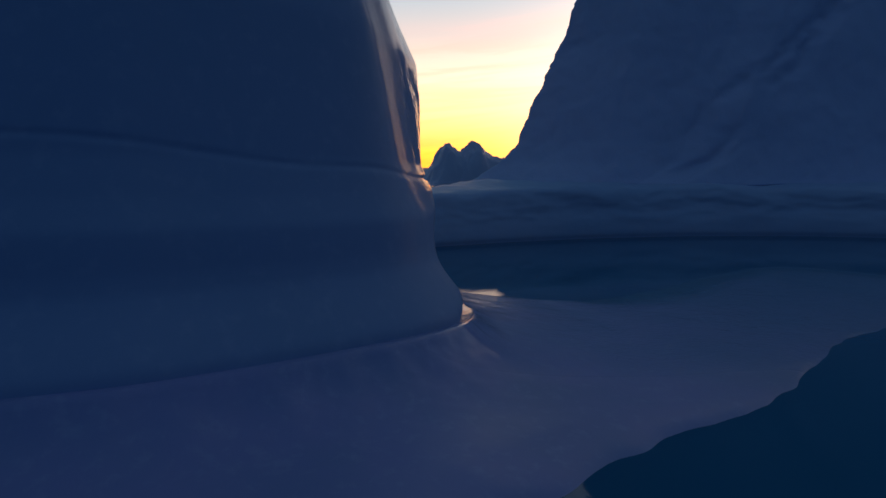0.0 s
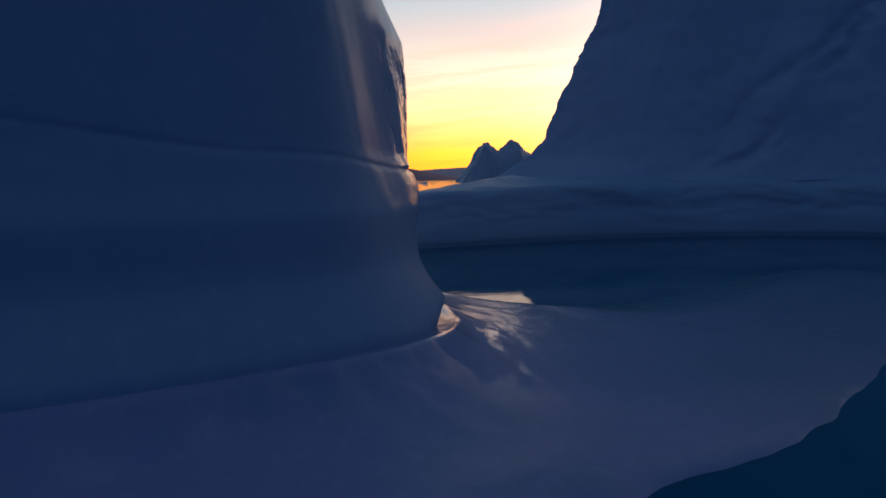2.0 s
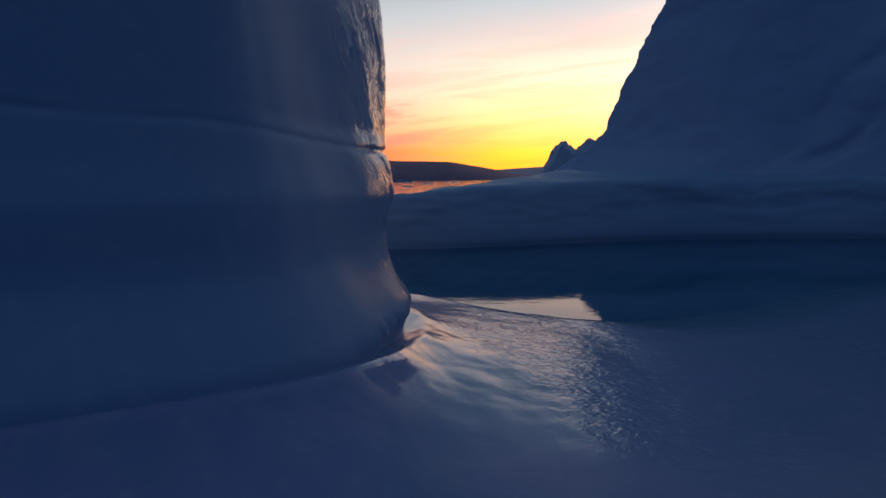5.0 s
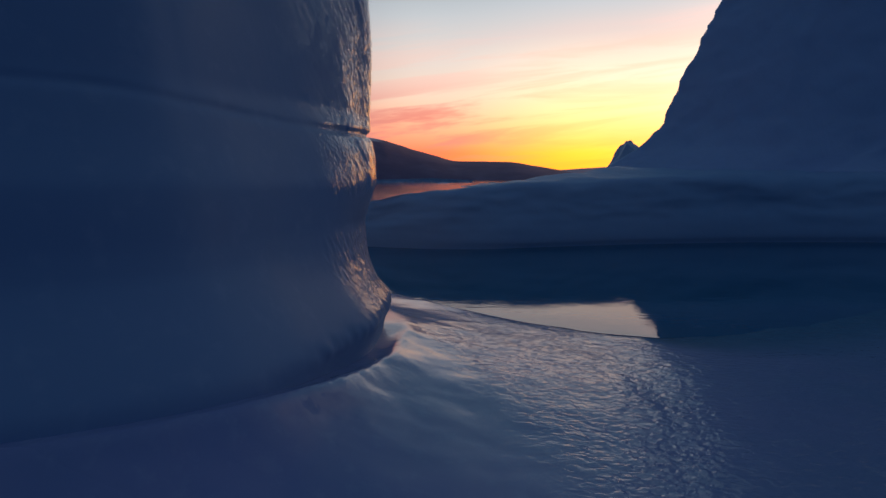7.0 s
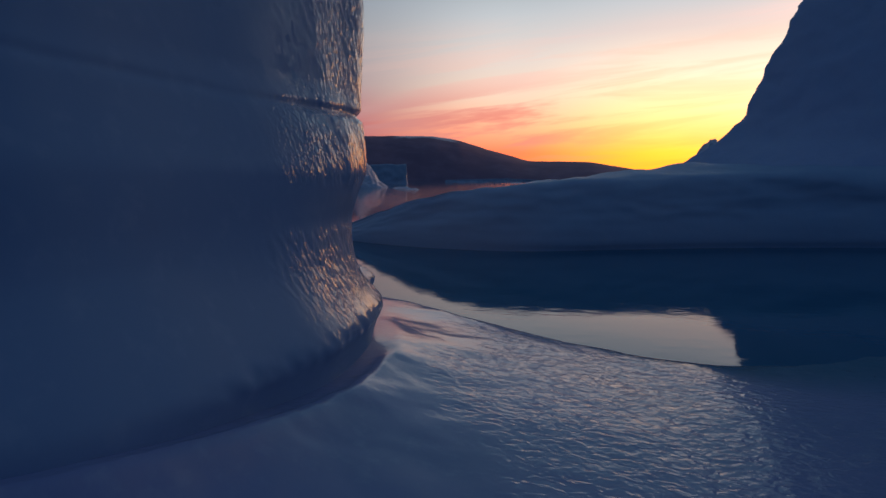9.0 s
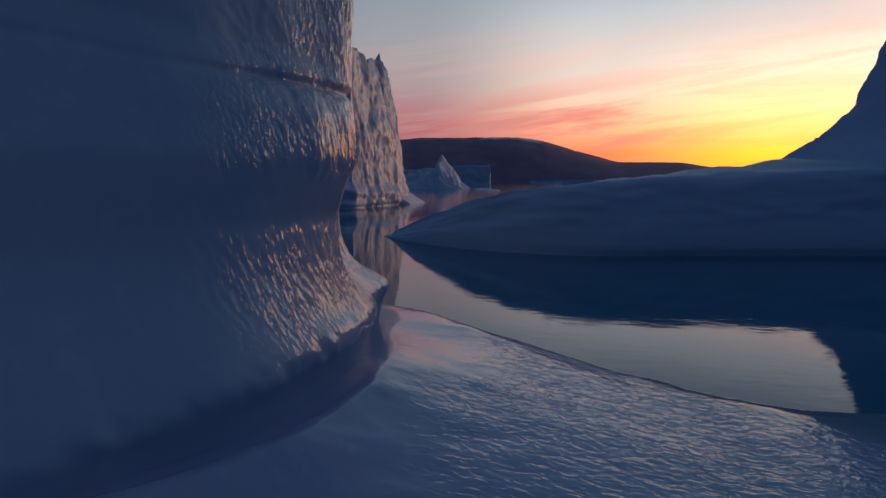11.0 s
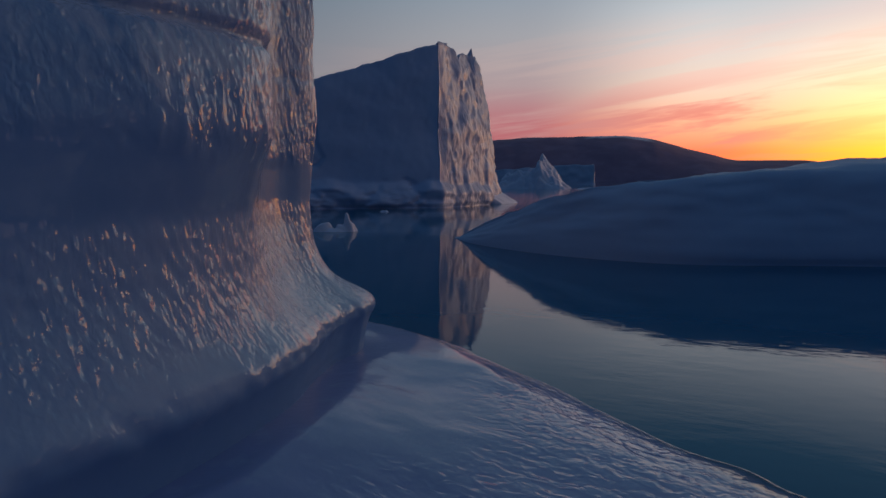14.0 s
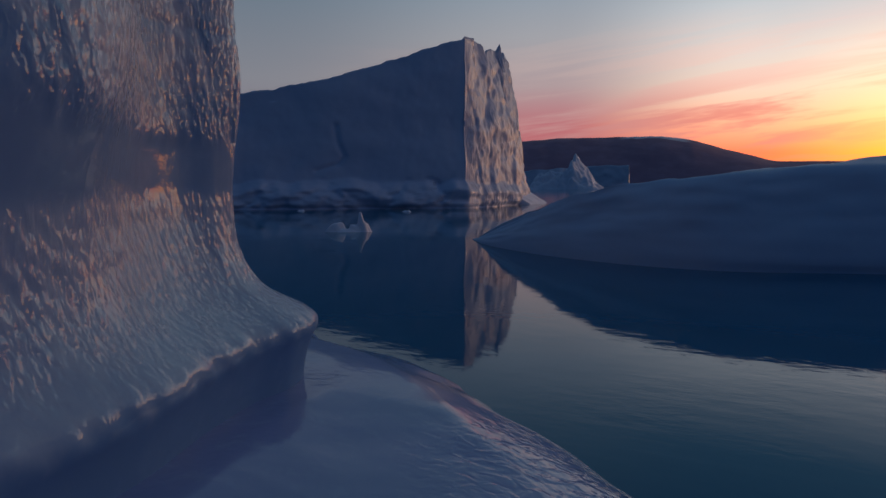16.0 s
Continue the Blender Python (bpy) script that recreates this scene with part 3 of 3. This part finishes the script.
# ---- the tabular iceberg across the water ----
def ring_body(name, plan, tops, step, levels, shape, mat, parent):
    """A body round a closed plan; shape(x, y, s, h, top) gives the way in and the height at share h of the top."""
    pts = np.array([(*p, t) for p, t in zip(plan, tops)], float)
    closed = np.vstack([pts, pts[:1]])
    seg = np.hypot(*np.diff(closed[:, :2], axis=0).T)
    s = np.r_[0, np.cumsum(seg)]
    n = int(s[-1] / step)
    q = np.linspace(0, s[-1], n, endpoint=False)
    ring = np.stack([np.interp(q, s, closed[:, k]) for k in range(3)], -1)
    t = np.roll(ring[:, :2], -2, 0) - np.roll(ring[:, :2], 2, 0)
    t /= np.linalg.norm(t, axis=1)[:, None]
    out = np.stack([t[:, 1], -t[:, 0]], -1)
    verts = []
    for (x, y, top), (ox, oy), a in zip(ring, out, q):
        for h in levels:
            d, z = shape(x, y, a, h, top)
            verts.append((x - ox * d, y - oy * d, z))
    faces = grid_faces(n, len(levels), True)
    cx, cy = ring[:, 0].mean(), ring[:, 1].mean()
    m = len(levels)
    inner = len(verts)
    soft_top = np.convolve(np.r_[ring[-8:, 2], ring[:, 2], ring[:8, 2]], np.ones(17) / 17, 'valid')
    for k, st in enumerate(soft_top):
        x, y, _ = verts[k * m + m - 1]
        verts.append((x + (cx - x) * 0.10, y + (cy - y) * 0.10, st * 0.90))
    verts.append((cx, cy, ring[:, 2].mean() * 0.95))
    for i in range(n):
        j = (i + 1) % n
        faces.append((i * m + m - 1, j * m + m - 1, inner + j, inner + i))
        faces.append((inner + i, inner + j, len(verts) - 1))
    return mesh_object(name, verts, faces, mat, parent)


CRACK = ((-66.4, 15.0), (-66.2, 12.0), (-65.2, 9.4), (-66.2, 8.1), (-69.5, 6.9))


def tabular_berg():
    berg = thing("iceberg", "tabular iceberg with a sheer rough end glowing orange", "iceberg")
    long_side = curve_points([(-112, 78, 15), (-96, 89, 17.5), (-81, 102.5, 20.3), (-68, 111, 23.2), (-57, 118.3, 27.0), (-51.0, 122.4, 29.4), (-46.4, 125.8, 30.7)], 2.0)
    crown = [(126.8, 31.1), (130, 31.5), (134.5, 31.9), (136.8, 31.8), (137.6, 30.6), (138.3, 29.6), (139.5, 31.0), (145.6, 31.9), (146.2, 30.6), (146.8, 28.2), (148.4, 27.6),
             (149.2, 30.4), (150.1, 34.4), (150.6, 31.6), (151.4, 30.3), (152.4, 31.6), (153.9, 33.0), (154.8, 31.8), (155.5, 29.5)]
    end_side = [(np.interp(y, (126, 130.5, 138, 146, 153, 156), (-46.4, -44.6, -43.5, -43.3, -44.3, -45.2)), y, z) for y, z in crown] + [(-46.3, 157.6, 29.5), (-48.0, 159.4, 28), (-50.5, 162, 26)]
    rest = [(-53, 165, 22), (-62, 172, 22), (-95, 165, 18), (-125, 130, 14)]
    every = [tuple(p) for p in long_side] + end_side + rest
    plan, tops = [p[:2] for p in every], [p[2] for p in every]

    def shape(x, y, a, h, top):
        z = h * top if h > 0 else h * 3
        end = min(1, max(0, (y - 125.5) / 4)) if x > -52 else 0
        foot = 2.4 * min(1, max(0, (4.9 + 1.2 * fract(x * .12, y * .12, 6, 3) - z) / 1.9)) * (1 - 0.5 * end)
        foot *= 0.95 + 0.5 * fract(x * .14, y * .14, z * .3, 4)
        d = 1.9 - foot + 0.015 * z * (1 - end)
        ridge = noise.ridged_multi_fractal(Vector((x * .2 + .3 * fract(x * .1, y * .1, z * .15, 2), y * .2 + .25 * fract(1, y * .1, z * .2, 2), z * .11)), 0.9, 2.1, 4, 0.9, 1.8)
        d += end * ((0.0038 * max(0, z) ** 2 + 0.02 * z) * min(1, (y - 125.5) / 10) + 0.6 * ridge - 0.5 + 0.6 * fract(x * .22, y * .22, z * .16, 4) + 0.24 * fract(x * 1.0, y * 1.0, z * .6, 4))
        d += (1 - end) * (0.5 * fract(x * .06, y * .06, z * .08, 3) + 0.06 * fract(x * .5, y * .5, z * .4, 3))
        # dark notch at the water line and clefts through the ledge
        d += 0.7 * math.exp(-((z - 0.15) / 0.35) ** 2)
        if z < 5.5:
            for x0, lean in ((-92, .6), (-79, .9), (-66, -.7), (-58, .8), (-50.5, -.5)):
                d += (1 - end) * 0.45 * math.exp(-((x - x0 - lean * (z - 2) - 2.0 * fract(x0, 1, z * .35, 3)) / 0.5) ** 2) * max(0, 0.6 + fract(x0, 5, z * .5, 2))
        # a thin crack climbing the long face, bent over at its foot
        if end < .1 and 5 < z < 17 and -72 < x < -62:
            near = 9.0
            for (xa, za), (xb, zb) in zip(CRACK, CRACK[1:]):
                t = min(1, max(0, ((x - xa) * (xb - xa) + (z - za) * (zb - za)) / ((xb - xa) ** 2 + (zb - za) ** 2)))
                near = min(near, math.hypot(x - xa - t * (xb - xa), z - za - t * (zb - za)))
            d += 0.4 * math.exp(-(near / 0.4) ** 2)
        if h > 0.9:
            z += 0.3 * fract(x * .35, y * .35, 8, 3)
        return d, z

    levels = np.r_[-1, 0, np.linspace(0.01, 1, 84)]
    body = ring_body("body", plan, tops, 0.36, levels, shape, ICE_SHEER, berg)
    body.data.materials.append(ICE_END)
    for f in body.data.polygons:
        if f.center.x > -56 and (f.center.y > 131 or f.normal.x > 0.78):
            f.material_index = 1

    # a clean slab that slid down the end, leaning on its foot
    rows, cols, verts = 18, 10, []
    for i in range(rows):
        f = i / (rows - 1)
        ax, ay = -42.6 + 0.6 * f, 146.0 + 11.5 * f
        for j in range(cols):
            k = j / (cols - 1)
            wob = 0.25 * fract(ax * .5 + k, ay * .5, k * 2, 3)
            verts.append((ax - 4.6 * k + wob, ay + 1.6 * (1 - f) * (1 - k), -0.3 + (3.3 - 0.4 * f) * k ** 0.8 + 0.3 * wob))
    faces = grid_faces(rows, cols)
    base = len(verts)
    for i in (0, rows - 1):
        for j in range(cols):
            vx, vy, _ = verts[i * cols + j]
            verts.append((vx, vy, -0.5))
    for e, i in enumerate((0, rows - 1)):
        for j in range(cols - 1):
            lo = base + e * cols + j
            faces.append((i * cols + j, i * cols + j + 1, lo + 1, lo))
    mesh_object("fallen_slab", verts, faces, ICE_FAR, berg)


tabular_berg()


# ---- smaller ice on the water ----
def lump(name, label, centre, size, seed, mat, peaks, turn=0.0, category="ice floe", res=26, sharp=1.5, rough=0.12, base=0.0, skyline=None):
    """A weathered piece of ice: an uneven mound with given peaks (x share, y share, height share, width)."""
    t = thing(name, label, category)
    cx, cy = centre
    w, dpt, hgt = size
    ct, st = math.cos(turn), math.sin(turn)
    verts = []
    for i in range(res + 1):
        for j in range(res + 1):
            u, v = i / res * 2 - 1, j / res * 2 - 1
            h = max(0.0, np.interp(u, *skyline) * (1 - abs(v) ** 2.4)) if skyline else max(ph * math.exp(-(((u - pu) ** 2 + (v - pv) ** 2) / pw ** 2) ** sharp) for pu, pv, ph, pw in peaks)
            edge = max(abs(u), abs(v))
            h *= 1 - max(0, (edge - 0.75) / 0.25) ** 2
            h += rough * (fract(u * 2.5 + seed, v * 2.5, seed, 4) + (0.6 * fract(u * 8 + seed, v * 8, seed, 3) if skyline else 0)) * min(1, h * 3)
            x, y = u * w / 2, v * dpt / 2
            x += 0.06 * w * fract(u * 2, v * 2 + seed, 2, 2)
            verts.append((cx + ct * x - st * y, cy + st * x + ct * y, base - 0.06 * hgt + h * hgt))
    mesh_object("body", verts, grid_faces(res + 1, res + 1), mat, t)
    return t


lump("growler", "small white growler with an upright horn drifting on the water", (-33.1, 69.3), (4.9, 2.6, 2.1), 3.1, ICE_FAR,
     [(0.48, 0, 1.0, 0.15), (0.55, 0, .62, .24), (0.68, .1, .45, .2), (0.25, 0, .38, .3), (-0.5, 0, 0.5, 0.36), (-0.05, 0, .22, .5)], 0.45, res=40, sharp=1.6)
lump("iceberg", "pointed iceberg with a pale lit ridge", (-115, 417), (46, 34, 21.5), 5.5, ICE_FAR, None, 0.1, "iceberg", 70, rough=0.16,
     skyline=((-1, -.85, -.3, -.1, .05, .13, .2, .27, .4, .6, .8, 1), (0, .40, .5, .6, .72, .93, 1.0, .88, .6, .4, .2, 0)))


lump("ice_plate", "thin glassy ice plate frozen onto the wet ledge", (1.55, 9.95), (1.1, 0.4, 0.10), 7.3, ICE_SHEER,
     [(-.35, 0, .8, .4), (.1, 0.1, 1.0, .45), (.55, 0, .7, .3)], 0.1, "ice plate", 16, 1.2, 0.15, 0.40)


def box_berg(name, label, plan, tops, mat, rough=0.6, foot=0.8):
    t = thing(name, label, "iceberg")

    def shape(x, y, a, h, top):
        z = h * top if h > 0 else h * 3
        return -foot * max(0, 1 - z / 2.5) + rough * fract(x * .1, y * .1, z * .12, 4) + 0.03 * z, z + (0.06 * top * fract(x * .06, y * .06, 1, 3) if h > .9 else 0)

    ring_body("body", plan, tops, 1.5, np.r_[-1, 0, np.linspace(0.03, 1, 14)], shape, mat, t)
    return t


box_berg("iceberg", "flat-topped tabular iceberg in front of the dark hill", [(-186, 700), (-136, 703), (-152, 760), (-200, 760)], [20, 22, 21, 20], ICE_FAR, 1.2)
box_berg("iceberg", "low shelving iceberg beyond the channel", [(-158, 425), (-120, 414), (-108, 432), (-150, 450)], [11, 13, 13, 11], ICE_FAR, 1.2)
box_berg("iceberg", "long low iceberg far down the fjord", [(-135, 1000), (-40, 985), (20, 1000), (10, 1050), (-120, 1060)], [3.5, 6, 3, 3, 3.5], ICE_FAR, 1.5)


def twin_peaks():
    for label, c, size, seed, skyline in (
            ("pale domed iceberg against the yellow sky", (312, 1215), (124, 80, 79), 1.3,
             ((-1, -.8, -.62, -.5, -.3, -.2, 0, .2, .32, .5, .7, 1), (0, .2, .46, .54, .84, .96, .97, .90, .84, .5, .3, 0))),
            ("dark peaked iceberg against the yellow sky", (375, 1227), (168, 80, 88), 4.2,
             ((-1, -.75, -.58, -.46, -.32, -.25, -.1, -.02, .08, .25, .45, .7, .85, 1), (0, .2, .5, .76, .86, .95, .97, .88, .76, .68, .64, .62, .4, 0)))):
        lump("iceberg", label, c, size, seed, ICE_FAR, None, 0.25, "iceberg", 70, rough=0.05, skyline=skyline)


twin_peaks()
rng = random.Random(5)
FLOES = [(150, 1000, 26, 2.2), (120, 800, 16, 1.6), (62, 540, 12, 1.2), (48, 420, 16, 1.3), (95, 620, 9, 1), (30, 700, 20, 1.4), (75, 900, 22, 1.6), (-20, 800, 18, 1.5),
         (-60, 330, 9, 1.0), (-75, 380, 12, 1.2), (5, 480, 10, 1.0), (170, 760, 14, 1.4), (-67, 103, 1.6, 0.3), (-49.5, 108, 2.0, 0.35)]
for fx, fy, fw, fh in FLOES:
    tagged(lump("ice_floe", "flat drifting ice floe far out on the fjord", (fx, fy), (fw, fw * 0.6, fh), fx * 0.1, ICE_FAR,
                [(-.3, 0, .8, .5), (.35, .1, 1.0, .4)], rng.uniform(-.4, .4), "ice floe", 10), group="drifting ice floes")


# ---- hills round the fjord ----
def hill(name, label, table, r0, r1, seed, mat):
    """A ridge seen against the sky: table of bearing and height in degrees."""
    b0, b1 = table[0][0], table[-1][0]
    bs = np.arange(b0, b1 + 0.01, 0.25)
    els = np.interp(bs, [t[0] for t in table], [t[1] for t in table])
    k = np.ones(5) / 5
    els = np.convolve(np.pad(els, 2, "edge"), k, "valid")
    rows = 22
    verts, t = [], thing(name, label, "hill", kind="structure")
    for b, e in zip(bs, els):
        top = r1 * math.tan(radians(e)) + 6
        for j in range(rows):
            f = j / (rows - 1)
            rr = r0 + (r1 - r0) * f
            x, y = rr * math.sin(radians(b)), rr * math.cos(radians(b))
            z = top * (1 - (1 - f) ** 1.7) * (1 + 0.10 * fract(x * .004, y * .004, seed, 4) * (1 - f))
            z += top * 0.012 * fract(x * .02, y * .02, seed, 3)
            verts.append((x, y, z - 1.0 if j == 0 else z))
        x, y = (r1 + 600) * math.sin(radians(b)), (r1 + 600) * math.cos(radians(b))
        verts.append((x, y, -5))
    mesh_object("hillside", verts, grid_faces(len(bs), rows + 1), mat, t)
    return t


hill("hill", "long dark bare hill with thin snow along its back",
     [(-60, 2.2), (-45, 2.9), (-32, 3.2), (-24, 3.2), (-19.8, 3.42), (-17.4, 3.6), (-12, 3.62), (-9, 3.62), (-6.6, 3.28), (-4, 2.42), (-2.3, 2.0), (-0.6, 1.47), (2, 1.45), (4.5, 1.42),
      (6.3, 1.1), (8.4, 0.75), (10, 0.4), (12, 0.05)], 2500, 3100, 1.0, ROCK)
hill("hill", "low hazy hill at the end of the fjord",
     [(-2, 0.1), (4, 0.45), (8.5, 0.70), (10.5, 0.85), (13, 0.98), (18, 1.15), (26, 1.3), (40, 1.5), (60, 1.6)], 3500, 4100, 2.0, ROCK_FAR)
